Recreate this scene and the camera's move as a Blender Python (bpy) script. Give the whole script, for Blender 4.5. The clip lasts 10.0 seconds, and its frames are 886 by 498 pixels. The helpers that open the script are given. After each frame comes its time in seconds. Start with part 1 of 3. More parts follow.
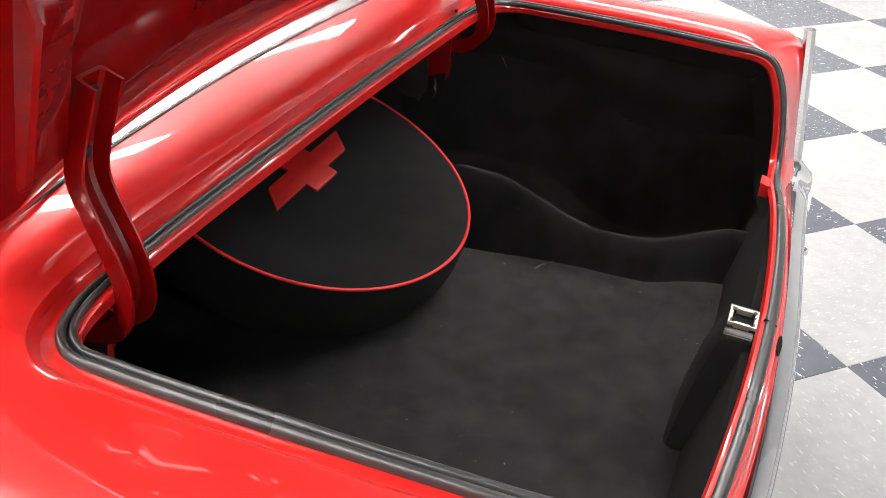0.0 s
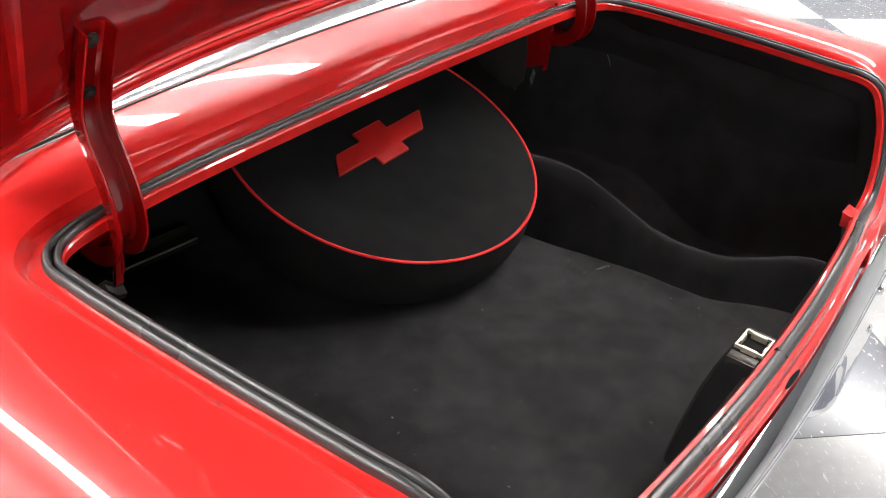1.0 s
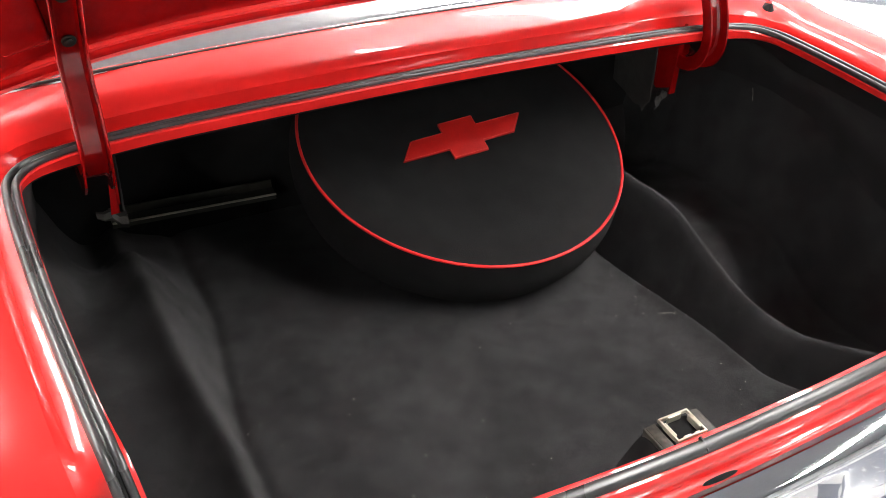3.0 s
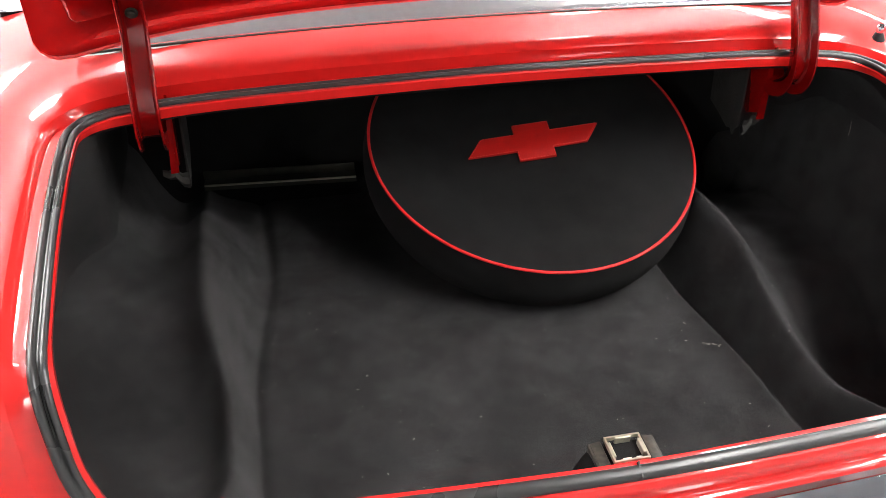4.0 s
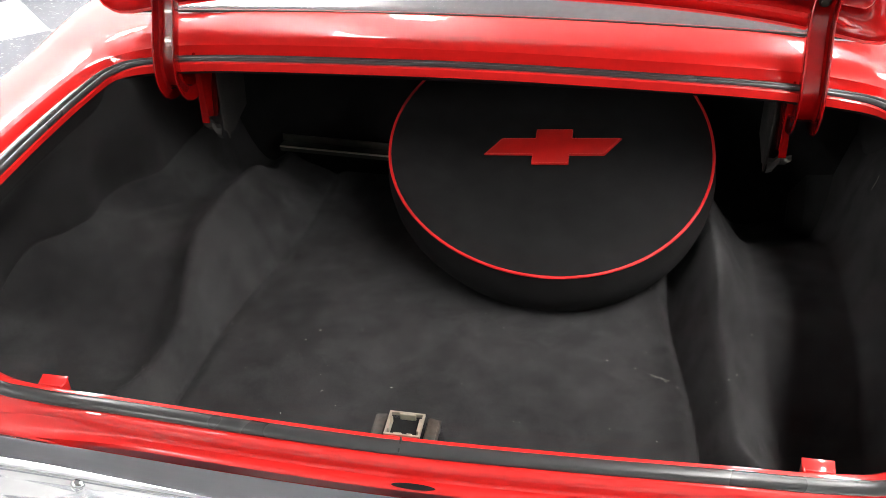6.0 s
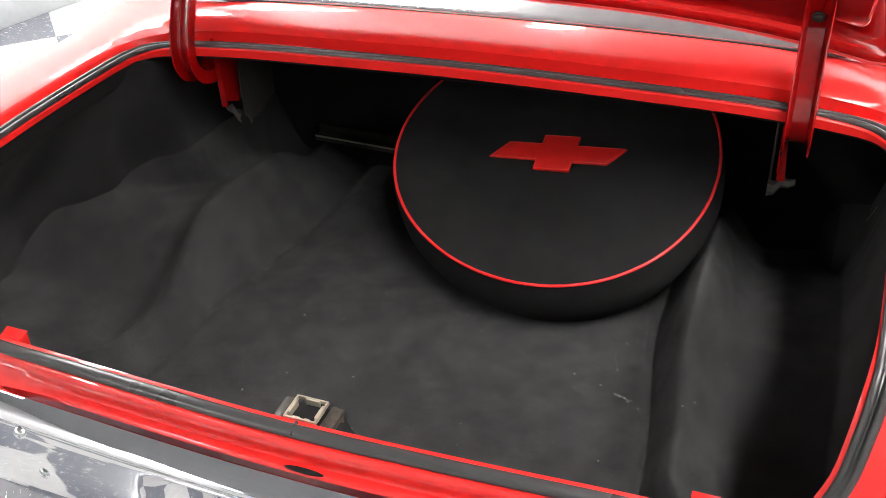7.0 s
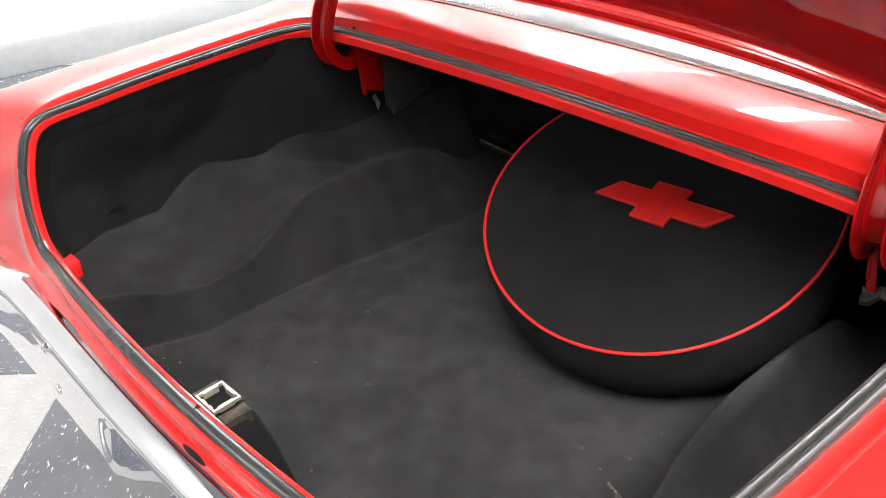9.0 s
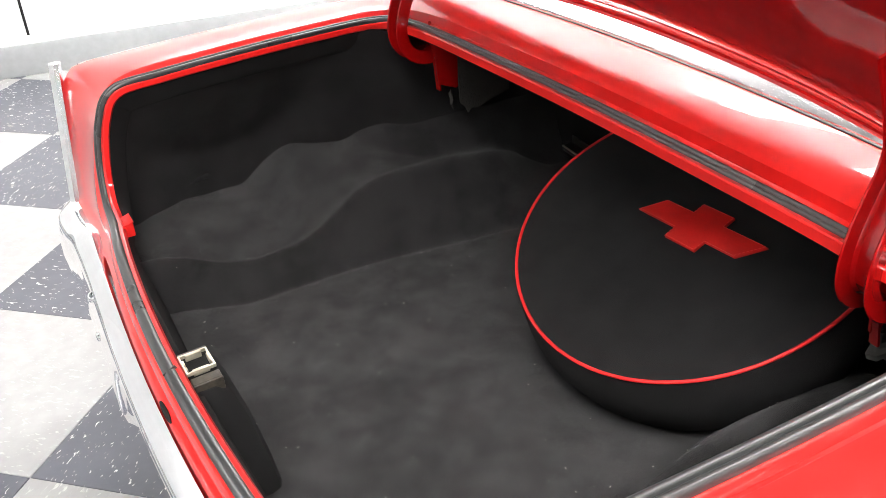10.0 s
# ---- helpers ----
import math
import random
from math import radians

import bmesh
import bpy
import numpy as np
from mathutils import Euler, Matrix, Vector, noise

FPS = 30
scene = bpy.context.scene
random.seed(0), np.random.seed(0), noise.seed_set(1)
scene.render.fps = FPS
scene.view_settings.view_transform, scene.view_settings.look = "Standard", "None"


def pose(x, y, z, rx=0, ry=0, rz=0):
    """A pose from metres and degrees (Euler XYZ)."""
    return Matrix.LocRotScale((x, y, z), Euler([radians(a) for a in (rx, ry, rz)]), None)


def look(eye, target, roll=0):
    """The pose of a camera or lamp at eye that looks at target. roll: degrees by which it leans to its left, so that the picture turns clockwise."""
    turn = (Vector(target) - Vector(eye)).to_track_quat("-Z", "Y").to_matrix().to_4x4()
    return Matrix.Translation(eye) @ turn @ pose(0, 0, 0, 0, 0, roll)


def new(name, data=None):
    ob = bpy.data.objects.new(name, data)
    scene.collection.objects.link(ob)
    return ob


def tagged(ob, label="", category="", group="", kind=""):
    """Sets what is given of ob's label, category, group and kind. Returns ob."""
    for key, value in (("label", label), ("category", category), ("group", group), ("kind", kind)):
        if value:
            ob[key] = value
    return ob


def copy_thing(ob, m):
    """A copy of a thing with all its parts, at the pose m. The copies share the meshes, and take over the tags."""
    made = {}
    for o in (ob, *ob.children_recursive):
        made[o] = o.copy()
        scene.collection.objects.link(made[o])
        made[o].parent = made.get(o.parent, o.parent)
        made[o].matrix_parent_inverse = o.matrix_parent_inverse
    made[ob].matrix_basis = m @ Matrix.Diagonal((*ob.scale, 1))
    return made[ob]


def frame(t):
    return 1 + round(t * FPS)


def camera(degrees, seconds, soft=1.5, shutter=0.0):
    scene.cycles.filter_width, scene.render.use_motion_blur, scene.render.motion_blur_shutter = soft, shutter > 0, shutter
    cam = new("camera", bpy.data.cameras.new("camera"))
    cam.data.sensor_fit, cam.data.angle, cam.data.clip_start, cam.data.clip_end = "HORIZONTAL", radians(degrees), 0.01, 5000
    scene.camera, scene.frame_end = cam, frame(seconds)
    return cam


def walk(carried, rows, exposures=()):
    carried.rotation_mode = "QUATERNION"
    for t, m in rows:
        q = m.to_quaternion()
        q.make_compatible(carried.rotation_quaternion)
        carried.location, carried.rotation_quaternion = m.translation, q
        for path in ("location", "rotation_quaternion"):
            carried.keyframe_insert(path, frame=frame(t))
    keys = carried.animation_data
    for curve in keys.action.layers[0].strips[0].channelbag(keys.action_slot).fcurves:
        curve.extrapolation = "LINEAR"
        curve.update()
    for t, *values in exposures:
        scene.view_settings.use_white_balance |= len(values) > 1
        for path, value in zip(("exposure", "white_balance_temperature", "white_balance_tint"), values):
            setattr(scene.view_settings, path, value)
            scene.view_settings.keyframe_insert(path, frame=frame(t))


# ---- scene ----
cam = camera(50.2, 10.0, soft=0.8)
PATH = [
    (0, (-1.274, 0.05, 1.521), (0.329, 0.655, 0.489), 3.3),
    (0.5, (-1.223, -0.086, 1.531), (0.283, 0.705, 0.48), 3.7),
    (1, (-1.17, -0.225, 1.54), (0.211, 0.754, 0.474), 3.6),
    (1.5, (-1.093, -0.342, 1.549), (0.154, 0.791, 0.471), 3.3),
    (2, (-0.974, -0.428, 1.561), (0.167, 0.798, 0.469), 3.5),
    (3.5, (-0.575, -0.668, 1.587), (0.007, 0.881, 0.464), 1.4),
    (4, (-0.422, -0.743, 1.594), (-0.056, 0.873, 0.475), 0.8),
    (4.5, (-0.263, -0.802, 1.604), (-0.059, 0.85, 0.494), 0.2),
    (5, (-0.102, -0.839, 1.602), (-0.078, 0.827, 0.496), -0.3),
    (5.5, (0.068, -0.864, 1.597), (-0.102, 0.799, 0.498), -1.0),
    (7, (0.542, -0.776, 1.575), (-0.1, 0.783, 0.499), -2.6),
    (7.5, (0.68, -0.713, 1.562), (-0.166, 0.754, 0.498), -3.1),
    (8, (0.794, -0.624, 1.55), (-0.231, 0.732, 0.497), -3.6),
    (8.5, (0.887, -0.496, 1.539), (-0.301, 0.728, 0.495), -3.9),
    (9, (0.962, -0.374, 1.531), (-0.335, 0.742, 0.495), -3.9),
    (9.5, (1.045, -0.255, 1.515), (-0.388, 0.698, 0.496), -4.1),
    (10, (1.128, -0.143, 1.506), (-0.406, 0.651, 0.497), -4.1),
]
walk(cam, [(t, look(eye, target, roll)) for t, eye, target, roll in PATH],
     [(0, 0.46), (1, 0.58), (1.5, 0.92), (2, 0.92), (3.5, 0.88), (4.5, 0.80), (7, 0.77), (8.5, 0.85), (10, 0.88)])

# ---------------------------------------------------------------- light
LAMP = 37.0
world = bpy.data.worlds.new("room_air")
world.use_nodes = True
world.node_tree.nodes["Background"].inputs[0].default_value = (0.9, 0.95, 1.0, 1)
world.node_tree.nodes["Background"].inputs[1].default_value = 0.02
scene.world = world


# ---------------------------------------------------------------- materials
def mat(name, color, rough=0.5, metal=0.0, spots=None, scale=30.0, amount=0.15, bump=0.0, bump_scale=200.0,
        coat=0.0, rough_var=0.1, detail=4.0, sheen=0.0, large=3.0, gloss=0.5, spread=0.35):
    """A surface with variation at two scales: colour drift (large), grain (scale), and fine relief."""
    m = bpy.data.materials.new(name)
    m.use_nodes = True
    nt = m.node_tree
    b = nt.nodes["Principled BSDF"]
    tc = nt.nodes.new("ShaderNodeTexCoord")
    n1 = nt.nodes.new("ShaderNodeTexNoise")
    n1.inputs["Scale"].default_value, n1.inputs["Detail"].default_value = scale, detail
    n2 = nt.nodes.new("ShaderNodeTexNoise")
    n2.inputs["Scale"].default_value, n2.inputs["Detail"].default_value = large, 3.0
    for n in (n1, n2):
        nt.links.new(tc.outputs["Object"], n.inputs["Vector"])
    add = nt.nodes.new("ShaderNodeMath")
    add.operation = "ADD"
    nt.links.new(n1.outputs["Fac"], add.inputs[0])
    nt.links.new(n2.outputs["Fac"], add.inputs[1])
    ramp = nt.nodes.new("ShaderNodeMapRange")
    ramp.inputs["From Min"].default_value, ramp.inputs["From Max"].default_value = 1 - spread, 1 + spread
    nt.links.new(add.outputs[0], ramp.inputs["Value"])
    mix = nt.nodes.new("ShaderNodeMix")
    mix.data_type = "RGBA"
    lo = tuple(max(0.0, c * (1 - amount)) for c in color)
    hi = spots or tuple(min(1.0, c * (1 + amount)) for c in color)
    mix.inputs[6].default_value, mix.inputs[7].default_value = (*lo, 1), (*hi, 1)
    nt.links.new(ramp.outputs[0], mix.inputs[0])
    nt.links.new(mix.outputs[2], b.inputs["Base Color"])
    rr = nt.nodes.new("ShaderNodeMapRange")
    rr.inputs["To Min"].default_value, rr.inputs["To Max"].default_value = max(0.02, rough * (1 - rough_var)), min(1, rough * (1 + rough_var))
    nt.links.new(n2.outputs["Fac"], rr.inputs["Value"])
    nt.links.new(rr.outputs[0], b.inputs["Roughness"])
    b.inputs["Metallic"].default_value = metal
    b.inputs["Coat Weight"].default_value = coat
    b.inputs["Coat Roughness"].default_value = 0.03
    b.inputs["Specular IOR Level"].default_value = gloss
    b.inputs["Sheen Weight"].default_value = sheen
    if sheen > 0.05:
        sv = nt.nodes.new("ShaderNodeMapRange")
        sv.inputs["To Min"].default_value, sv.inputs["To Max"].default_value = sheen * 0.8, sheen * 1.2
        nt.links.new(ramp.outputs[0], sv.inputs["Value"])
        nt.links.new(sv.outputs[0], b.inputs["Sheen Weight"])
    b.inputs["Sheen Roughness"].default_value = 0.6
    if bump:
        n3 = nt.nodes.new("ShaderNodeTexNoise")
        n3.inputs["Scale"].default_value, n3.inputs["Detail"].default_value = bump_scale, 3.0
        nt.links.new(tc.outputs["Object"], n3.inputs["Vector"])
        bp = nt.nodes.new("ShaderNodeBump")
        bp.inputs["Strength"].default_value = bump
        bp.inputs["Distance"].default_value = 0.003
        nt.links.new(n3.outputs["Fac"], bp.inputs["Height"])
        nt.links.new(bp.outputs[0], b.inputs["Normal"])
    return m


RED = mat("red_paint", (0.72, 0.018, 0.016), 0.30, amount=0.05, scale=60, large=2, coat=1.0, rough_var=0.05, gloss=0.3)
# same body paint, with the shade under lid and deck put into its colour
RED_SHADED = mat("red_paint_shaded", (0.28, 0.0025, 0.003), 0.20, amount=0.2, scale=25, coat=1.0, bump=0.08, bump_scale=22, gloss=0.25)
CHROME = mat("chrome", (0.90, 0.91, 0.93), 0.04, 1.0, amount=0.04, bump=0.012, bump_scale=9, rough_var=0.4)
STAINLESS = mat("stainless_trim", (0.78, 0.79, 0.80), 0.16, 1.0, amount=0.08, scale=90)
RUBBER = mat("grey_black_rubber", (0.038, 0.038, 0.038), 0.28, amount=0.15, scale=40, gloss=0.55)
BLACK = mat("black_paint", (0.012, 0.012, 0.012), 0.45, amount=0.4, scale=40, bump=0.1)
CARPET = mat("black_carpet", (0.0104, 0.0092, 0.0100), 0.95, amount=0.30, scale=17, large=5, detail=10.0, bump=1.0, bump_scale=1200, spread=0.20, sheen=0.148, gloss=0.04)
FELT = mat("black_felt", (0.0155, 0.0152, 0.0155), 0.9, amount=0.3, scale=20, bump=0.5, bump_scale=900, sheen=0.02, gloss=0.04)
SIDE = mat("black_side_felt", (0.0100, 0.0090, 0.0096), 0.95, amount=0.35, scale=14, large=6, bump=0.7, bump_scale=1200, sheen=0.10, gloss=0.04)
LINT = mat("pale_lint", (0.45, 0.43, 0.38), 0.8, amount=0.3)
PIPING = mat("red_piping", (0.80, 0.018, 0.02), 0.5, amount=0.1)
PATCH = mat("red_vinyl_patch", (0.62, 0.012, 0.009), 0.5, amount=0.12, bump=0.2)
THREAD = mat("red_thread", (0.75, 0.09, 0.07), 0.6, amount=0.1)
ZINC = mat("yellowed_zinc", (0.62, 0.58, 0.46), 0.35, 0.7, amount=0.25, scale=80, bump=0.1)
GREY_FELT = mat("grey_jute", (0.045, 0.042, 0.038), 0.9, amount=0.4, bump=0.5)
DARK_JUTE = mat("dark_jute", (0.024, 0.022, 0.020), 0.9, amount=0.4, bump=0.5)
BRACE = mat("dull_steel", (0.055, 0.055, 0.045), 0.45, 0.6, amount=0.3, scale=50)
BLUE = mat("blue_enamel", (0.015, 0.02, 0.13), 0.3, amount=0.1)
WORN = mat("worn_black_paint", (0.02, 0.018, 0.016), 0.45, 0.0, spots=(0.075, 0.065, 0.05), amount=0.4, scale=120, large=40, spread=0.4, bump=0.3, bump_scale=150)
WHITE = mat("white_enamel", (0.8, 0.8, 0.8), 0.35, amount=0.03)
SHELF = mat("grey_vinyl", (0.45, 0.45, 0.42), 0.6, amount=0.1)
WALL = mat("white_wall_paint", (0.87, 0.875, 0.875), 0.5, amount=0.03, scale=8, bump=0.05)
COVE = mat("grey_cove_base", (0.42, 0.44, 0.45), 0.35, amount=0.08)
CEIL = mat("ceiling_tile", (0.30, 0.30, 0.31), 0.8, amount=0.05, scale=90, bump=0.3, bump_scale=120)
TYRE = mat("tyre_rubber", (0.02, 0.02, 0.02), 0.8, amount=0.3, bump=0.2)


def tile_mat(name, base, fleck, lo, hi):
    """Vinyl composition tile: plain body, drifting tone, elongated flecks, a waxed gloss."""
    m = mat(name, base, 0.16, amount=0.10, scale=22, large=2.5, rough_var=0.5, bump=0.04, bump_scale=40)
    nt = m.node_tree
    b = nt.nodes["Principled BSDF"]
    src = b.inputs["Base Color"].links[0].from_socket
    tc = nt.nodes.new("ShaderNodeTexCoord")
    mp = nt.nodes.new("ShaderNodeMapping")
    mp.inputs["Scale"].default_value = (48, 120, 60)
    info = nt.nodes.new("ShaderNodeObjectInfo")
    off = nt.nodes.new("ShaderNodeVectorMath")
    off.operation = "ADD"
    nt.links.new(tc.outputs["Object"], off.inputs[0])
    nt.links.new(info.outputs["Random"], off.inputs[1])
    nt.links.new(off.outputs[0], mp.inputs["Vector"])
    n = nt.nodes.new("ShaderNodeTexNoise")
    n.inputs["Scale"].default_value, n.inputs["Detail"].default_value, n.inputs["Distortion"].default_value = 1.0, 2.0, 0.6
    nt.links.new(mp.outputs[0], n.inputs["Vector"])
    r = nt.nodes.new("ShaderNodeMapRange")
    r.inputs["From Min"].default_value, r.inputs["From Max"].default_value = lo, hi
    nt.links.new(n.outputs["Fac"], r.inputs["Value"])
    mix = nt.nodes.new("ShaderNodeMix")
    mix.data_type = "RGBA"
    mix.inputs[7].default_value = (*fleck, 1)
    nt.links.new(r.outputs[0], mix.inputs[0])
    nt.links.new(src, mix.inputs[6])
    nt.links.new(mix.outputs[2], b.inputs["Base Color"])
    return m


TILE_DARK = tile_mat("dark_grey_tile", (0.105, 0.11, 0.13), (0.62, 0.62, 0.63), 0.655, 0.70)
TILE_LIGHT = tile_mat("white_tile", (0.34, 0.34, 0.34), (0.50, 0.50, 0.49), 0.62, 0.72)

GLASS = bpy.data.materials.new("window_glass")
GLASS.use_nodes = True
_g = GLASS.node_tree.nodes["Principled BSDF"]
_g.inputs["Base Color"].default_value = (0.72, 0.78, 0.74, 1)
_g.inputs["Roughness"].default_value = 0.03
_g.inputs["Transmission Weight"].default_value = 1.0
_g.inputs["IOR"].default_value = 1.5

LIGHT = bpy.data.materials.new("lamp_diffuser")
LIGHT.use_nodes = True
_e = LIGHT.node_tree.nodes["Principled BSDF"]
_e.inputs["Emission Color"].default_value = (1.0, 0.98, 0.95, 1)
_e.inputs["Emission Strength"].default_value = LAMP


# ---------------------------------------------------------------- builders
def smooth_step(a, b, v):
    v = min(1.0, max(0.0, (v - a) / (b - a)))
    return v * v * (3 - 2 * v)


def spline(ctrl, n=8, closed=False):
    """Points of a smooth curve through the control points, with the index along the controls."""
    pts = [Vector(p) for p in ctrl]
    if closed:
        q = [pts[-1], *pts, pts[0], pts[1]]
    else:
        q = [2 * pts[0] - pts[1], *pts, 2 * pts[-1] - pts[-2]]
    out = []
    for i in range(1, len(q) - 2):
        p0, p1, p2, p3 = q[i - 1:i + 3]
        for k in range(n):
            s = k / n
            out.append((0.5 * (2 * p1 + (p2 - p0) * s + (2 * p0 - 5 * p1 + 4 * p2 - p3) * s * s + (3 * p1 - p0 - 3 * p2 + p3) * s ** 3), i - 1 + s))
    if not closed:
        out.append((q[-2], len(pts) - 1))
    return out


def part(name, bm, material, parent=None, label="", smooth=True, angle=40):
    """One mesh object from a bmesh, under its thing."""
    me = bpy.data.meshes.new(name)
    bmesh.ops.recalc_face_normals(bm, faces=bm.faces)
    bm.to_mesh(me)
    bm.free()
    ob = new(name, me)
    me.materials.append(material)
    if smooth:
        for p in me.polygons:
            p.use_smooth = True
        me.set_sharp_from_angle(angle=radians(angle))
    if parent:
        ob.parent = parent
    if label:
        ob["label"] = label
    return ob


def thing(name, label, category, at=(0, 0, 0), group="", kind=""):
    ob = new(name)
    ob.location = at
    ob.empty_display_size = 0.1
    return tagged(ob, label, category, group, kind)


def grid(rows, closed_u=False, closed_v=False):
    """A sheet through rows of points; u along the rows' order, v within a row."""
    bm = bmesh.new()
    vs = [[bm.verts.new(p) for p in r] for r in rows]
    nu, nv = len(vs), len(vs[0])
    for i in range(nu if closed_u else nu - 1):
        for j in range(nv if closed_v else nv - 1):
            a, b = vs[i], vs[(i + 1) % nu]
            k = (j + 1) % nv
            bm.faces.new((a[j], a[k], b[k], b[j]))
    return bm


def sweep(path, profile, frames, closed=False, caps=True):
    """A profile (u, v) carried along a path; frames give the u and v directions at each point."""
    rows = [[p + n * u + b * v for u, v in profile] for p, (n, b) in zip(path, frames)]
    bm = grid(rows, closed, True)
    if not closed and caps:
        bm.verts.ensure_lookup_table()
        k = len(profile)
        bm.faces.new([bm.verts[i] for i in range(k)])
        bm.faces.new([bm.verts[len(bm.verts) - k + i] for i in range(k)])
    return bm


def box(size, at=(0, 0, 0), bevel=0.0, turn=None, seg=2):
    bm = bmesh.new()
    bmesh.ops.create_cube(bm, size=1.0)
    bmesh.ops.scale(bm, vec=size, verts=bm.verts)
    if bevel:
        bmesh.ops.bevel(bm, geom=bm.edges[:], offset=bevel, segments=seg, profile=0.5, affect="EDGES")
    if turn:
        bmesh.ops.rotate(bm, verts=bm.verts, cent=(0, 0, 0), matrix=Euler([radians(a) for a in turn]).to_matrix())
    bmesh.ops.translate(bm, verts=bm.verts, vec=at)
    return bm


def lathe(profile, n=32, m=None):
    """A turned shape from (radius, height) pairs about z."""
    rows = [[Vector((r * math.cos(2 * math.pi * i / n), r * math.sin(2 * math.pi * i / n), h)) for r, h in profile] for i in range(n)]
    bm = grid(rows, True, False)
    bmesh.ops.remove_doubles(bm, verts=bm.verts, dist=1e-6)
    if m is not None:
        bmesh.ops.transform(bm, matrix=m, verts=bm.verts)
    return bm


def plate(outline, depth, m=None, bevel=0.0):
    """A flat outline (x, y) given a depth along z."""
    bm = bmesh.new()
    f = bm.faces.new([bm.verts.new((x, y, 0)) for x, y in outline])
    r = bmesh.ops.extrude_face_region(bm, geom=[f])
    bmesh.ops.translate(bm, verts=[v for v in r["geom"] if isinstance(v, bmesh.types.BMVert)], vec=(0, 0, depth))
    if bevel:
        bmesh.ops.bevel(bm, geom=[e for e in bm.edges if e.calc_face_angle(0) > 0.5], offset=bevel, segments=2, profile=0.5, affect="EDGES")
    if m is not None:
        bmesh.ops.transform(bm, matrix=m, verts=bm.verts)
    return bm


def join(*meshes):
    out = bmesh.new()
    for bm in meshes:
        me = bpy.data.meshes.new("tmp")
        bm.to_mesh(me)
        bm.free()
        out.from_mesh(me)
        bpy.data.meshes.remove(me)
    return out


# ---------------------------------------------------------------- the room
FLOOR_TURN = 45.4
TILE = 0.585
FLOOR_Z = 0.062
floor = tagged(part("floor", box((24, 24, 0.1), (1, 0, FLOOR_Z - 0.0535)), COVE, smooth=False),
               "dark joint bed under the waxed vinyl tiles", "floor", kind="structure")
tile_bm = box((TILE - 0.0012, TILE - 0.0012, 0.006), bevel=0.0008, seg=1)
tile_me = {}
for tone, m in (("dark", TILE_DARK), ("light", TILE_LIGHT)):
    me = bpy.data.meshes.new("tile_" + tone)
    tile_bm.to_mesh(me)
    me.materials.append(m)
    tile_me[tone] = me
tile_bm.free()
TILE_M = pose(0.927, -0.245, FLOOR_Z - 0.003, 0, 0, FLOOR_TURN)


def near_tile(x, y):
    return -4.2 < x < 4.8 and -1.6 < y < 3.4


far_rows = {"dark": [], "light": []}
for i in range(-24, 25):
    for j in range(-24, 25):
        tone = "dark" if (i + j) % 2 == 0 else "light"
        c = TILE_M @ Vector(((i + 0.5) * TILE, (j + 0.5) * TILE, 0))
        if near_tile(c.x, c.y):
            t = new("tile", tile_me[tone])
            t.parent = floor
            t.matrix_basis = TILE_M @ pose((i + 0.5) * TILE, (j + 0.5) * TILE, 0, 0, 0, 90 * random.randrange(4))
        elif -5 < c.x < 9.2 and -8.2 < c.y < 8.2:
            far_rows[tone].append((i, j))
for tone, m in (("dark", TILE_DARK), ("light", TILE_LIGHT)):
    bm = bmesh.new()
    h = TILE / 2 - 0.0006
    for i, j in far_rows[tone]:
        cx, cy = (i + 0.5) * TILE, (j + 0.5) * TILE
        bm.faces.new([bm.verts.new(TILE_M @ Vector((cx + a * h, cy + b * h, 0.003))) for a, b in ((-1, -1), (1, -1), (1, 1), (-1, 1))])
    ob = part("far_tiles", bm, m, floor, smooth=False)
    ob["kind"] = "stuff"


def wall(name, a, b, height=3.6, thick=0.15):
    d = Vector(b) - Vector(a)
    n = Vector((-d.y, d.x, 0)).normalized()
    mid = (Vector(a) + Vector(b)) / 2 - n * thick / 2
    ang = math.degrees(math.atan2(d.y, d.x))
    ob = part(name, box((d.length + thick * 2, thick, height), (mid.x, mid.y, height / 2), turn=None), WALL, smooth=False)
    ob.data.transform(Matrix.Translation(mid) @ pose(0, 0, 0, 0, 0, ang) @ Matrix.Translation(-mid))
    return tagged(ob, "plain white painted showroom wall", "wall", kind="structure"), ang, n


w_west, ang_w, n_w = wall("wall_west", (-2.1, 8.0, 0), (-4.1, -2.0, 0))
wall("wall_north", (9.0, 8.0, 0), (-2.1, 8.0, 0))
wall("wall_east", (9.0, -8.0, 0), (9.0, 8.0, 0))
wall("wall_south", (-4.1, -8.0, 0), (9.0, -8.0, 0))
wall("wall_corner", (-4.1, -2.0, 0), (-4.1, -8.0, 0))
ceiling = tagged(part("ceiling", box((15, 17, 0.1), (2.2, 0, 3.65)), CEIL, smooth=False), "grey tiled showroom ceiling", "ceiling", kind="structure")
d_w = (Vector((-4.1, -2.0, 0)) - Vector((-2.1, 8.0, 0)))
mid_w = (Vector((-4.1, -2.0, 0)) + Vector((-2.1, 8.0, 0))) / 2
cove = part("baseboard", box((d_w.length, 0.012, 0.15), (0, 0, 0), 0.004), COVE)
cove.matrix_basis = Matrix.Translation(mid_w + n_w * 0.006 + Vector((0, 0, FLOOR_Z + 0.075))) @ pose(0, 0, 0, 0, 0, ang_w)
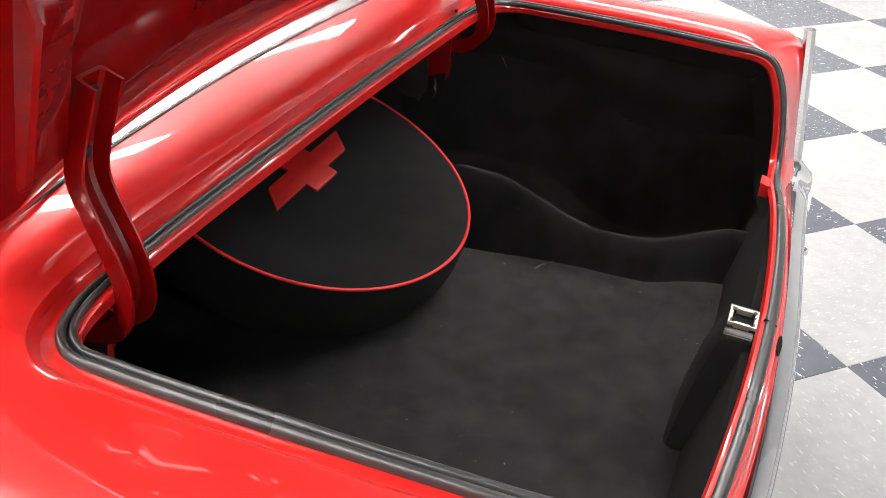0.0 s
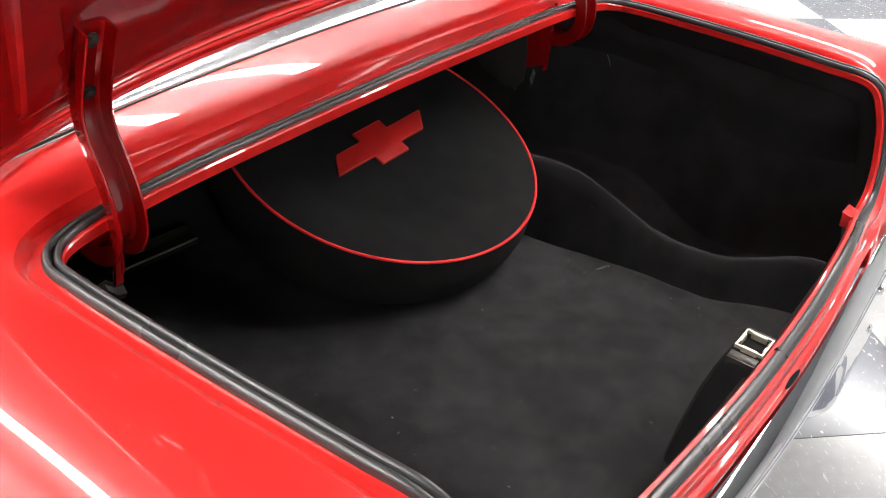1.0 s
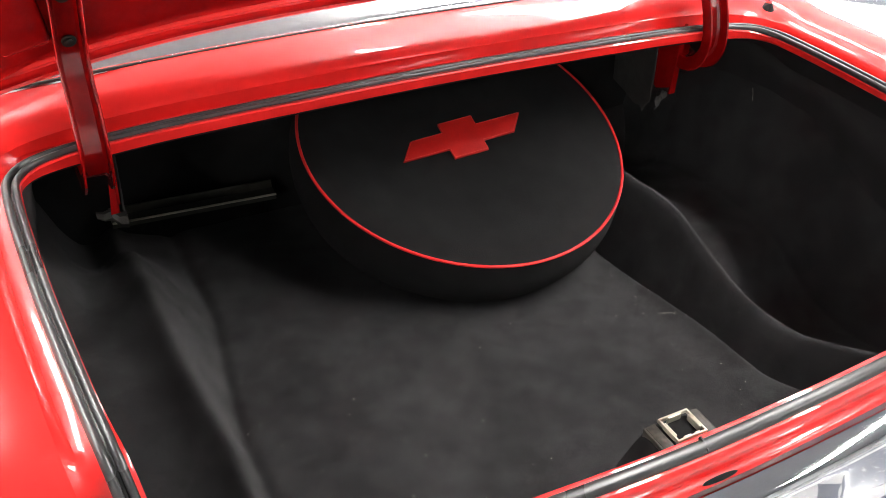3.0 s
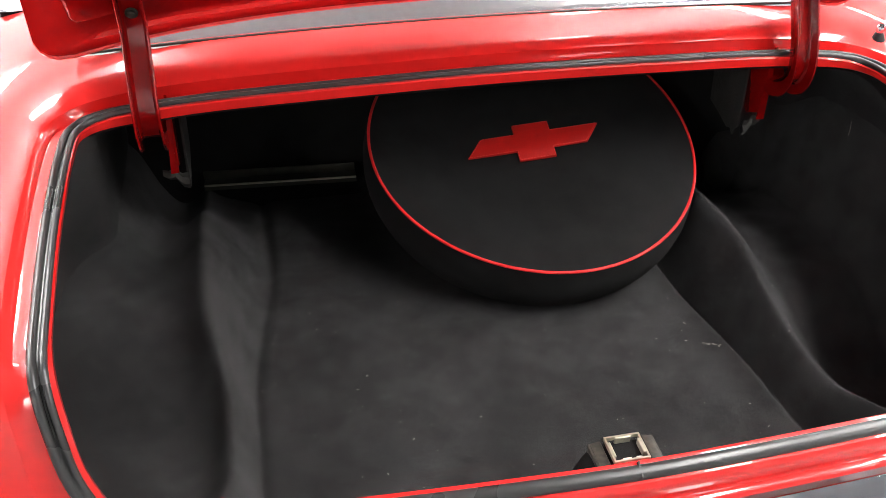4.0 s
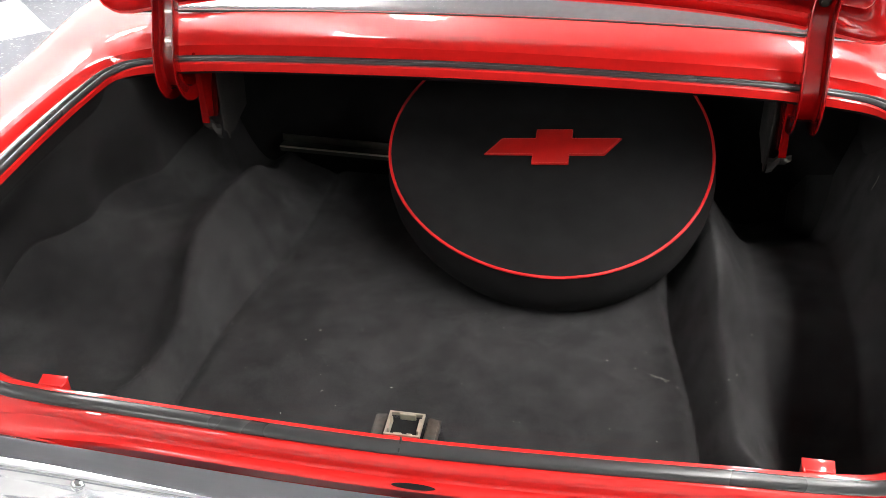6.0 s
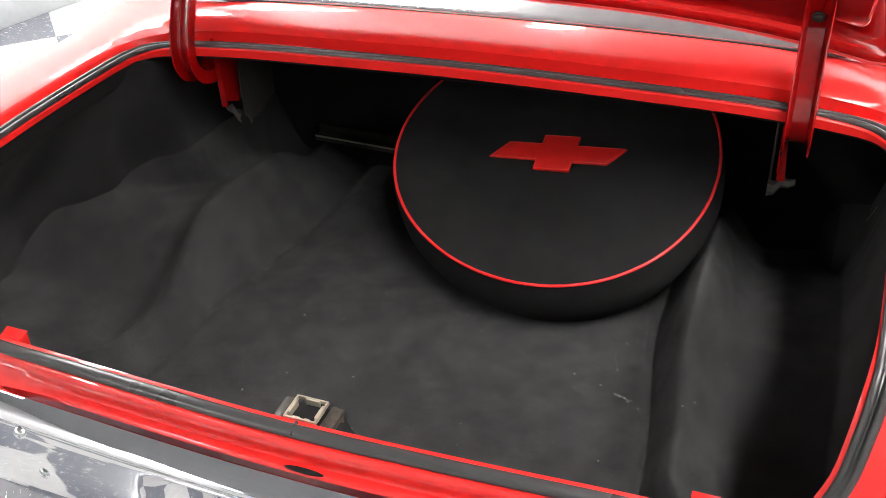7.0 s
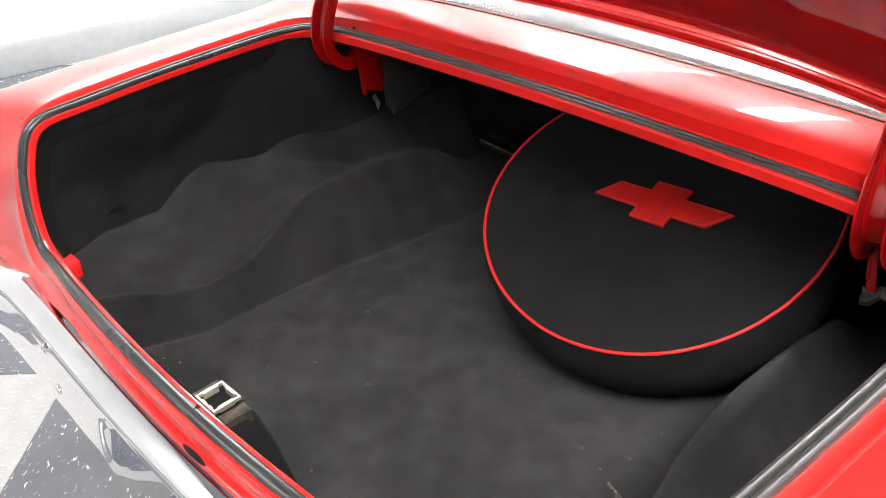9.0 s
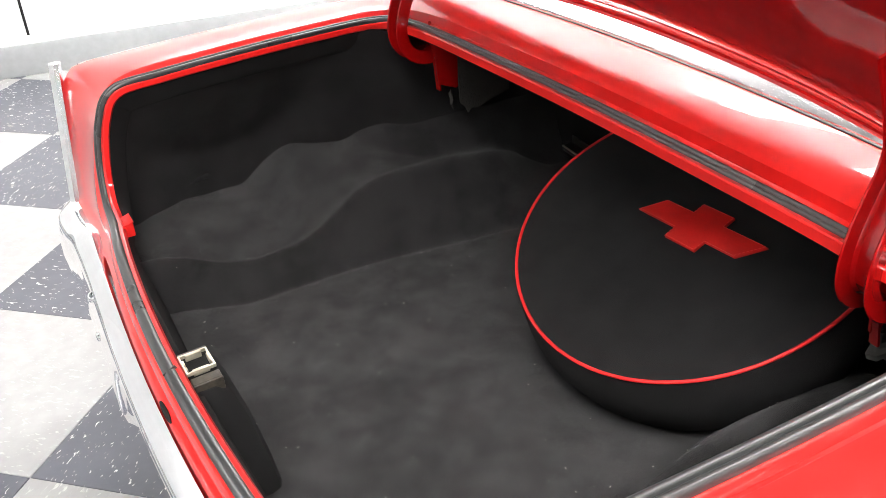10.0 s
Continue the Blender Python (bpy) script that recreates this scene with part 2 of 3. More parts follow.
for along in (-2.4, 0.0, 2.83):
    joint = part("trim", box((0.012, 0.004, 3.3), (0, 0, 0), 0.001), BLACK)
    joint.matrix_basis = Matrix.Translation(mid_w + d_w.normalized() * along + n_w * 0.002 + Vector((0, 0, 1.9))) @ pose(0, 0, 0, 0, 0, ang_w)
    tagged(joint, "dark upright joint between two wall panels", "joint", kind="structure")
tagged(cove, "grey vinyl cove base along the white wall", "baseboard", kind="structure")


def ceiling_light(x, y):
    ob = thing("ceiling_light", "white ceiling strip light with a glowing diffuser", "light", (x, y, 3.6), "lights on the ceiling")
    part("frame", join(box((0.03, 2.46, 0.06), (0.165, 0, -0.03), 0.004), box((0.03, 2.46, 0.06), (-0.165, 0, -0.03), 0.004),
                       box((0.30, 0.03, 0.06), (0, 1.215, -0.03), 0.004), box((0.30, 0.03, 0.06), (0, -1.215, -0.03), 0.004)), WHITE, ob)
    part("diffuser", box((0.30, 2.40, 0.02), (0, 0, -0.035), 0.004), LIGHT, ob)
    return ob


lamp = ceiling_light(-1.3, 2.5)
# the last one is an unseen extra, added to brighten the wall the bumper mirrors
for lx, ly in ((1.5, 2.6), (-2.8, 4.6), (2.9, 4.0), (-1.3, 6.8), (2.2, 7.0), (5.6, 4.3), (5.6, 0.8), (1.5, -0.8), (2.8, 0.0), (4.6, -3.4), (-3.1, 1.7), (-3.8, -4.9)):
    copy_thing(lamp, pose(lx, ly, 3.6))

# ---------------------------------------------------------------- the car's rear body
# Half of the boot opening's rim, from the middle of the rear lip round to the middle of the front edge.
RIM = [(0, 0, 0.711), (0.2, 0.005, 0.711), (0.4, 0.02, 0.705), (0.54, 0.038, 0.693), (0.62, 0.045, 0.705), (0.658, 0.057, 0.77),
       (0.672, 0.078, 0.846), (0.680, 0.115, 0.896), (0.688, 0.21, 0.904), (0.698, 0.40, 0.910), (0.701, 0.60, 0.913),
       (0.690, 0.672, 0.914), (0.635, 0.702, 0.923), (0.505, 0.704, 0.936), (0.3, 0.702, 0.943), (0, 0.700, 0.948)]
UPS = [(0, -0.45, 0.9), (0, -0.45, 0.9), (0, -0.45, 0.9), (0, -0.6, 0.8), (-0.3, -0.85, 0.4), (-0.25, -0.95, 0.2), (-0.1, -0.95, 0.35), (0.05, -0.5, 0.85)]
UPS = UPS + [(0, 0, 1)] * (len(RIM) - len(UPS))


def rim_stations(n=6):
    """Points round the whole rim with outward and upward directions and the station index of the half."""
    last = len(RIM) - 1
    ctrl = [Vector(p) for p in RIM] + [Vector((-p[0], p[1], p[2])) for p in RIM[-2:0:-1]]
    pts = spline(ctrl, n, True)
    out = []
    for k, (p, i) in enumerate(pts):
        half = i if i <= last else 2 * last - i
        side = 1 if i <= last else -1
        a = int(min(half, last - 1))
        up = Vector(UPS[a]).lerp(Vector(UPS[a + 1]), half - a)
        up.x *= side
        t = (pts[(k + 1) % len(pts)][0] - pts[k - 1][0]).normalized()
        nrm = t.cross(up).normalized()
        up = nrm.cross(t).normalized()
        out.append((p, nrm, up, half, side))
    return out


ST = rim_stations()


def shoulder(y):
    return 0.915 + 0.012 * smooth_step(0.0, 0.8, y)


def trim_line(x):
    """The lower edge of the bright moulding at the foot of the rear window."""
    return 0.858 - 0.13 * x * x, 0.984 + 0.012 * x * x


def tail_edge(g):
    """The fender's rear outer edge, from its foot (0) to its top (1)."""
    return 0.838 + 0.074 * g, 0.008 + 0.036 * g, 0.634 + 0.256 * g


def gutter_profile(half):
    """(outward, up) steps from the rubber to the panel's edge: a channel at the deck, a stepped flange at the rear lip."""
    front = [(-0.012, -0.018), (-0.0180, -0.015), (-0.0185, 0.000), (-0.0165, 0.002), (-0.009, 0.001), (0.010, -0.003), (0.022, -0.006), (0.0335, -0.004), (0.0285, 0.019)]
    flank = [(-0.009, -0.012), (-0.0125, -0.009), (-0.0130, 0.000), (-0.0105, 0.002), (0.011, 0.0), (0.018, -0.002), (0.0285, -0.001), (0.0325, 0.008), (0.041, 0.013)]
    rear = [(-0.009, -0.014), (-0.0155, -0.008), (-0.015, 0.001), (-0.010, 0.003), (0.0100, 0.000), (0.014, 0.001), (0.018, -0.001), (0.0215, -0.005), (0.0235, -0.011)]
    corner = [(-0.009, -0.014), (-0.0165, -0.009), (-0.0165, 0.001), (-0.011, 0.003), (0.011, 0.0), (0.018, -0.002), (0.026, -0.003), (0.033, -0.003), (0.040, -0.002)]
    wf = smooth_step(10.6, 12.6, half)
    deck = [(a[0] * (1 - wf) + b[0] * wf, a[1] * (1 - wf) + b[1] * wf) for a, b in zip(flank, front)]
    wr = 1 - smooth_step(2.6, 4.2, half)
    wd = smooth_step(6.4, 8.0, half)
    return [(r[0] * wr + d[0] * wd + c[0] * (1 - wr - wd), r[1] * wr + d[1] * wd + c[1] * (1 - wr - wd)) for r, d, c in zip(rear, deck, corner)]


LAM = (0.0, 0.05, 0.2, 0.42, 0.66, 0.85, 1.0)


def panel_row(p, nrm, up, half, side):
    """One row of the outer panel, from the gutter's edge outward and down."""
    u, v = gutter_profile(half)[-1]
    e = p + nrm * u + up * v
    ex, ey, ez = abs(e.x), e.y, e.z
    # rear lip: a rounded top band, a crease, then a ledge that runs down behind the bumper
    rear = [(ex, ey, ez), (ex, ey + 0.001, ez - 0.004), (ex, ey + 0.004, ez - 0.012), (ex, ey + 0.005, ez - 0.018), (ex, ey + 0.003, ez - 0.0215), (ex, ey - 0.003, ez - 0.0225),
            (ex, ey - 0.008, ez - 0.0250), (ex, ey - 0.0095, ez - 0.030), (ex, ey + 0.018, ez - 0.06), (ex, ey + 0.022, ez - 0.26)]
    # upright rear face of the fender: out to the bright moulding and round its side; low down it ends above the bumper
    h = smooth_step(3.9, 4.8, half)
    s = min(1.0, max(0.0, (half - 2.2) / 1.7))
    g = min(1.15, max(0.0, (ez - 0.70) / 0.19))
    fx, fy, fz = tail_edge(0.0)
    lx, ly, lz = ex + 0.002, ey - 0.012, ez - 0.030
    lx, ly, lz = lx + (fx - lx) * s, ly + (fy - ly) * s, lz + (fz - lz) * s
    hx, hy, hz = tail_edge(g)
    tx, ty, tz = lx + (hx - lx) * h, ly + (hy - ly) * h, lz + (hz - lz) * h
    vert = [(ex, ey, ez)] + [(ex + (tx - 0.005 - ex) * f, ey + (ty + 0.004 - ey) * f + 0.008 * s * math.sin(f * 3.14), ez + (tz - ez) * f) for f in (0.05, 0.2, 0.45, 0.75, 1.0)]
    for o, q, low in ((0.008, 0.012, 0.004), (0.016, 0.06, 0.03), (0.02, 0.13, 0.08), (0.02, 0.22, 0.16)):
        vert.append((tx + o * h, ty + q * h + (1 - h) * 0.3 * low, tz - low * (1 - h) - 0.03 * q * h))
    # deck and sides: outward over the crown
    turn = smooth_step(10.2, 13.2, half) * math.pi / 2
    dx, dy = math.cos(turn), math.sin(turn)
    if turn > 1.5:
        reach = 0.9
    else:
        reach = 0.1
        for _ in range(12):
            reach = (shoulder(min(1.6, ey + dy * reach)) - ex) / max(dx, 0.05)
        reach = min(reach, 0.9)
    wfr = smooth_step(11.6, 13.0, half)
    reach = reach * (1 - wfr) + (trim_line(min(ex, 0.7))[0] + 0.03 - ey) * wfr
    deck = []
    wf = smooth_step(10.8, 13.0, half)
    for lam in LAM:
        x, y = ex + dx * reach * lam, ey + dy * reach * lam
        yc, zc = trim_line(min(x, 0.8))
        f = min(1.0, max(0.0, (y - ey) / max(0.02, yc - ey)))
        front = ez + (zc - ez) * (1 - (1 - f) ** 1.35) + 0.004 * smooth_step(0, 0.05, lam) * (1 - f)
        drop = lam ** 4.2
        crown = (ez + 0.005 * smooth_step(0, 0.10, lam)) * (1 - drop) + 0.894 * drop
        deck.append((x, y, front * wf + crown * (1 - wf)))
    lx, ly, lz = deck[-1]
    for o, d in ((0.014, -0.014), (0.040, -0.12), (0.030, -0.42)):
        deck.append((lx + dx * o, ly + dy * o, lz + d * (1 - 0.97 * wf)))
    wr = 1 - smooth_step(2.0, 2.7, half)
    wd = smooth_step(6.2, 7.6, half)
    wv = 1 - wr - wd
    row = []
    for r, c, d in zip(rear, vert, deck):
        q = Vector(r) * wr + Vector(c) * wv + Vector(d) * wd
        row.append(Vector((q.x * side, q.y, q.z)))
    return row


car = thing("car", "glossy red classic two-door car with its boot lid raised", "car", (0, 1.0, 0))
car.matrix_parent_inverse = Matrix.Identity(4)
OFF = Matrix.Translation((0, -1.0, 0))


def car_part(name, bm, material, parent=None, label="", **kw):
    """A part given in the room's coordinates, put under the car or one of its parts."""
    if parent is None:
        bmesh.ops.transform(bm, matrix=OFF, verts=bm.verts)
        return part(name, bm, material, car, label, **kw)
    bmesh.ops.transform(bm, matrix=OFF, verts=bm.verts)
    return part(name, bm, material, parent, label, **kw)


panel = [panel_row(*s) for s in ST]
for _ in range(3):
    panel = [[row[j] if j == 0 else (panel[k - 1][j] + row[j] * 2 + panel[(k + 1) % len(panel)][j]) / 4 for j in range(len(row))] for k, row in enumerate(panel)]
car_part("body_shell", grid(panel, True), RED, label="glossy red quarter panels and deck", angle=50)
car_part("boot_gutter", grid([[p + n * u + b * v for u, v in gutter_profile(h)] for p, n, b, h, s in ST], True), RED, label="red drain channel round the boot opening", angle=38)
RIDGED = [(-0.0105, 0.001), (-0.0115, 0.006), (-0.0095, 0.0105), (-0.006, 0.0115), (-0.003, 0.009), (-0.0015, 0.004), (0.0005, 0.004), (0.002, 0.010), (0.0045, 0.0125), (0.0085, 0.011), (0.0115, 0.007), (0.0115, 0.001)]
ROUND = [(-0.0105, 0.001), (-0.0112, 0.004), (-0.0105, 0.0075), (-0.0085, 0.010), (-0.0055, 0.0115), (-0.0025, 0.0122), (0.0010, 0.0122), (0.0045, 0.0115), (0.0075, 0.010), (0.0100, 0.0075), (0.0115, 0.004), (0.0115, 0.001)]


def strip_row(p, n, b, h):
    """The rubber's section: a plain round at the rear lip, two ridges with a groove along the sides and the deck."""
    w = smooth_step(3.5, 6.5, h)
    f = smooth_step(11.0, 13.0, h)
    out = []
    for a, c in zip(ROUND, RIDGED):
        u, v = a[0] * 0.86 * (1 - w) + c[0] * w, a[1] * 0.72 * (1 - w) + c[1] * w
        out.append(p + n * (u * (1 - 0.22 * f) + 0.0005 * f) + b * (v * (1 - 0.2 * f) - 0.002 * f))
    return out


car_part("weatherstrip", grid([strip_row(s[0], s[1], s[2], s[3]) for s in ST], True), RUBBER, label="grey-black rubber weatherstrip with a seam at the latch", angle=70)

skirt = []
for p, n, b, h, sd in ST:
    fl = gutter_profile(h)[0]
    drop = 0.012 + 0.03 * (1 - smooth_step(10.0, 11.5, h))
    q = p + n * (fl[0] + 0.001) + b * (fl[1] - 0.001)
    skirt.append([q, q + n * 0.003 - b * 0.004, q + n * 0.010 - b * drop * 0.6, q + n * 0.022 - b * drop])
car_part("inner_skirt", grid(skirt, True), FELT, label="black inner edge of the opening")
car_part("strip_seam", box((0.0022, 0.021, 0.009), (0, 0.000, 0.7155), 0, (27, 0, 0)), BLACK, smooth=False)
car_part("lock_slot", lathe([(0, 0.002), (0.010, 0.002), (0.011, 0)], 16, pose(0.020, -0.0228, 0.6680, 22, 0, 0) @ Matrix.Diagonal((2.7, 0.36, 1, 1))), FELT, label="dark slot in the red rear panel")

# bright moulding and rear window
xs = [-0.70 + 1.40 * i / 40 for i in range(41)]
car_part("window_moulding", grid([[Vector((x, trim_line(x)[0] + a, trim_line(x)[1] + b)) for a, b in ((0.0035, -0.006), (0.0045, 0.000), (0.008, 0.004), (0.018, 0.009), (0.032, 0.0155), (0.046, 0.021), (0.056, 0.023), (0.060, 0.017))] for x in xs]),
         STAINLESS, label="brushed bright moulding along the window foot")
car_part("window_seal", grid([[Vector((x, trim_line(x)[0] + a, trim_line(x)[1] + b)) for a, b in ((0.0005, -0.002), (0.0012, 0.0016), (0.0036, 0.0026), (0.0044, -0.002))] for x in xs]), BLACK, label="thin dark seal under the bright moulding")
car_part("parcel_shelf", grid([[Vector((x, y, 0.955)) for y in (0.80, 1.0, 1.3, 1.6)] for x in (-0.62, -0.3, 0, 0.3, 0.62)]), SHELF, label="pale grey parcel shelf behind the glass")
car_part("rear_window", grid([[Vector((x * (1 - 0.12 * f), trim_line(x)[0] + 0.055 + 0.62 * f, trim_line(x)[1] + 0.014 + 0.30 * f)) for f in (0, 0.25, 0.5, 0.75, 1.0)] for x in xs]), GLASS)

# ---------------------------------------------------------------- boot lid
LID_O, LID_W, LID_N = Vector((-0.022, 0.779, 0.984)), Vector((0, -0.342, 0.940)), Vector((0, -0.940, -0.342))


def lid_half(w):
    r = 0.055
    return 0.720 - 0.03 * w + (0 if w > r else -r + math.sqrt(max(0.0, r * r - (r - w) ** 2)))


def lid_point(f, w, depth):
    """f across (-1..1), w up the lid from its hinge edge, depth from the skin inward."""
    x = f * lid_half(w)
    crown = 0.064 * (1 - (x / 0.72) ** 2)
    arch = 0.036 * (1 - (x / 0.72) ** 4) * (1 - smooth_step(0.0, 0.5, w))
    bend = max(0.0, w - 0.66)
    return Vector((x, 0, 0)) + LID_O + LID_W * (w + arch - 0.2 * bend) + LID_N * (depth - crown + bend * 1.2)


FS = [-1, -0.985, -0.96, -0.9, -0.84, -0.8] + [-0.75 + 1.5 * i / 24 for i in range(25)] + [0.8, 0.84, 0.9, 0.96, 0.985, 1]
WS = [0.0, 0.006, 0.015, 0.03, 0.05, 0.07, 0.09, 0.12, 0.15, 0.18, 0.22, 0.27, 0.33, 0.4, 0.47, 0.54, 0.6, 0.64, 0.68, 0.72, 0.78, 0.84]


def lid_inner(f, w):
    """Depth of the pressed inner panel: a rolled edge, a raised frame, and hollows between the ribs."""
    x = abs(f) * 0.72
    edge = min(w, (0.72 - x))
    d = 0.006 + 0.008 * smooth_step(0.012, 0.024, edge) + 0.022 * smooth_step(0.034, 0.060, edge)
    hollow = smooth_step(0.15, 0.19, w) * smooth_step(0.1, 0.14, 0.72 - x) * (1 - smooth_step(0.55, 0.6, w))
    rib = max(math.exp(-((x - 0.34) / 0.035) ** 2), math.exp(-(x / 0.04) ** 2))
    return d - 0.022 * hollow * (1 - rib)


lid_skin = car_part("boot_lid", grid([[lid_point(f, w, 0) for f in FS] for w in WS]), RED, label="raised red boot lid seen from beneath")
car_part("inner_panel", grid([[lid_point(f, w, lid_inner(f, w)) for f in FS] for w in WS]), RED_SHADED, lid_skin, "pressed red inner panel with ribs")
edge_pts = [(lid_point(-1, w, 0.003)) for w in WS[::-1]] + [lid_point(f, 0, 0.003) for f in FS] + [lid_point(1, w, 0.003) for w in WS]
edge_rows = []
for q in edge_pts:
    edge_rows.append([q + LID_N * (0.005 * math.cos(a)) + LID_W * (0.005 * math.sin(a)) for a in (0, 1.05, 2.1, 3.14, 4.19, 5.24)])
car_part("hem", grid(edge_rows, False, True), RED, lid_skin)

ARM = [(0.687, 1.172), (0.696, 1.148), (0.710, 1.110), (0.719, 1.080), (0.7225, 1.055), (0.717, 1.028), (0.704, 0.997), (0.690, 0.964), (0.682, 0.932), (0.683, 0.902), (0.698, 0.878), (0.724, 0.866), (0.750, 0.868), (0.762, 0.876)]
ARM_X = {-1: -0.582, 1: 0.556}
BRACKET_X = {-1: -0.553, 1: 0.535}
U_SEC = [(s * a, -b) for s, a, b in ((-1, 0.0215, 0.019), (-1, 0.0205, -0.003), (-1, 0.0190, -0.0065), (-1, 0.0155, -0.008), (1, 0.0155, -0.008), (1, 0.0190, -0.0065), (1, 0.0205, -0.003), (1, 0.0215, 0.019), (1, 0.0200, 0.0208), (1, 0.0178, 0.0195),
                          (1, 0.0165, 0.001), (1, 0.0125, -0.003), (-1, 0.0125, -0.003), (-1, 0.0165, 0.001), (-1, 0.0178, 0.0195), (-1, 0.0200, 0.0208))]
for sx in (-1, 1):
    path = [Vector((ARM_X[sx], y, z)) for (y, z) in [(q.y, q.z) for q, _ in spline([(0, *a) for a in ARM], 8)]]
    fr = []
    for k in range(len(path)):
        t = (path[min(k + 1, len(path) - 1)] - path[max(k - 1, 0)]).normalized()
        fr.append((Vector((1, 0, 0)), Vector((1, 0, 0)).cross(t).normalized()))
    arm = car_part("hinge_arm", sweep(path, U_SEC, fr), RED_SHADED, lid_skin, "curved red hinge arm")
    for y, z in ((0.696, 1.152), (0.7175, 1.083)):
        car_part("hinge_bolt", lathe([(0, 0.006), (0.005, 0.006), (0.0065, 0.005), (0.0065, 0.002), (0.010, 0.0015), (0.010, 0)], 12,
                                     pose(ARM_X[sx], y - 0.002, z - 0.001, 108, 0, 0)), BRACE, lid_skin)
    upright = Matrix(((0, 0, 1, BRACKET_X[sx] - 0.0025), (1, 0, 0, 0), (0, 1, 0, 0), (0, 0, 0, 1)))
    br = car_part("hinge_bracket", plate([(0.738, 0.935), (0.830, 0.94), (0.806, 0.84), (0.800, 0.790), (0.786, 0.781), (0.744, 0.799), (0.740, 0.85)], 0.005, upright, 0.001), RED_SHADED,
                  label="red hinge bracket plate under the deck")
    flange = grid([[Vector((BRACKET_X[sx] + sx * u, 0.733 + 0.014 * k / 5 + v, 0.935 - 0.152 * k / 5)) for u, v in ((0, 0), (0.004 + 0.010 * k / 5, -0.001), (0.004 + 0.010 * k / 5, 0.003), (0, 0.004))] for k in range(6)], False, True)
    car_part("bracket_flange", flange, RED_SHADED, br, "narrow red folded flange")
    inner = Matrix(((0, 0, 1, BRACKET_X[sx] - sx * 0.011 - 0.002), (1, 0, 0, 0), (0, 1, 0, 0), (0, 0, 0, 1)))
    car_part("felt_pad", plate([(0.792, 0.93), (0.925, 0.94), (0.918, 0.82), (0.912, 0.752), (0.872, 0.742), (0.830, 0.728), (0.815, 0.733), (0.806, 0.722), (0.800, 0.738), (0.788, 0.750), (0.786, 0.80)], 0.004, inner, 0.001), DARK_JUTE, br,
             "torn dark felt beside the bracket")
    flap = grid([[Vector((BRACKET_X[sx] - sx * (0.013 - 0.045 * f), 0.768 + 0.02 * f + 0.004 * math.sin(g * 7), 0.772 - 0.034 * g * (1 - 0.55 * f) - 0.005 * math.sin(f * 9))) for g in (0, 0.33, 0.66, 1.0)] for f in (0, 0.25, 0.5, 0.75, 1.0)])
    car_part("felt_flap", flap, GREY_FELT, br, "frayed grey felt edge")

# stiffening bars and access holes of the lid's inner panel
for sx in (-1, 1):
    bar = []
    for k in range(9):
        w = 0.075 + 0.26 * k / 8
        cx = sx * (0.615 + 0.13 * (w - 0.10))
        hw = 0.036 - 0.04 * (w - 0.10)
        d0 = 0.034 + (0.0 if 0 < k < 8 else -0.02)
        bar.append([lid_point((cx + a * hw) / lid_half(w), w, d0 + b) for a, b in ((-1, -0.02), (-0.95, 0.010), (-0.8, 0.015), (0.8, 0.015), (0.95, 0.010), (1, -0.02))])
    car_part("stiffener", grid(bar), RED_SHADED, lid_skin)
    hole = []
    for k in range(20):
        a = 2 * math.pi * k / 20
        hole.append((0.034 * math.cos(a), 0.017 * math.sin(a)))
    hx, hw = sx * 0.335, 0.235
    hm = Matrix.Translation(lid_point(hx / lid_half(hw), hw, lid_inner(hx / 0.72, hw) + 0.001)) @ Matrix((Vector((1, 0, 0)), LID_W, LID_N)).transposed().to_4x4() @ pose(0, 0, 0, 0, 0, sx * 50)
    car_part("access_hole", plate(hole, 0.0015, hm), BLACK, lid_skin)

# ---------------------------------------------------------------- bumper, plate and rear fittings
B_SEC = [(-0.018, 0.610), (-0.0205, 0.636), (-0.0230, 0.6465), (-0.0270, 0.6490), (-0.0315, 0.6465), (-0.048, 0.6330), (-0.0535, 0.6275), (-0.0565, 0.6225), (-0.0585, 0.614), (-0.0597, 0.607), (-0.0605, 0.600), (-0.062, 0.590), (-0.0650, 0.570),
         (-0.0675, 0.545), (-0.069, 0.510), (-0.065, 0.485), (-0.050, 0.465), (-0.027, 0.455)]

B_SEC = B_SEC[:8] + [(a[0] + (b[0] - a[0]) * k / 3, a[1] + (b[1] - a[1]) * k / 3) for a, b in zip(B_SEC[8:], B_SEC[9:]) for k in range(3)] + B_SEC[-1:]


def bumper_y(x):
    x = min(abs(x), 0.76)
    return 0.105 * x * x - 0.12 * x ** 4


path = [Vector((x, bumper_y(x), 0)) for x in [-0.84 + 1.68 * i / 140 for i in range(141)]]
turn_in = [Vector((0.862, 0.028, 0)), Vector((0.876, 0.05, 0)), Vector((0.882, 0.09, 0)), Vector((0.884, 0.15, 0)), Vector((0.884, 0.30, 0))]
path = [Vector((-p.x, p.y, 0)) for p in turn_in[::-1]] + path + turn_in
rows = []
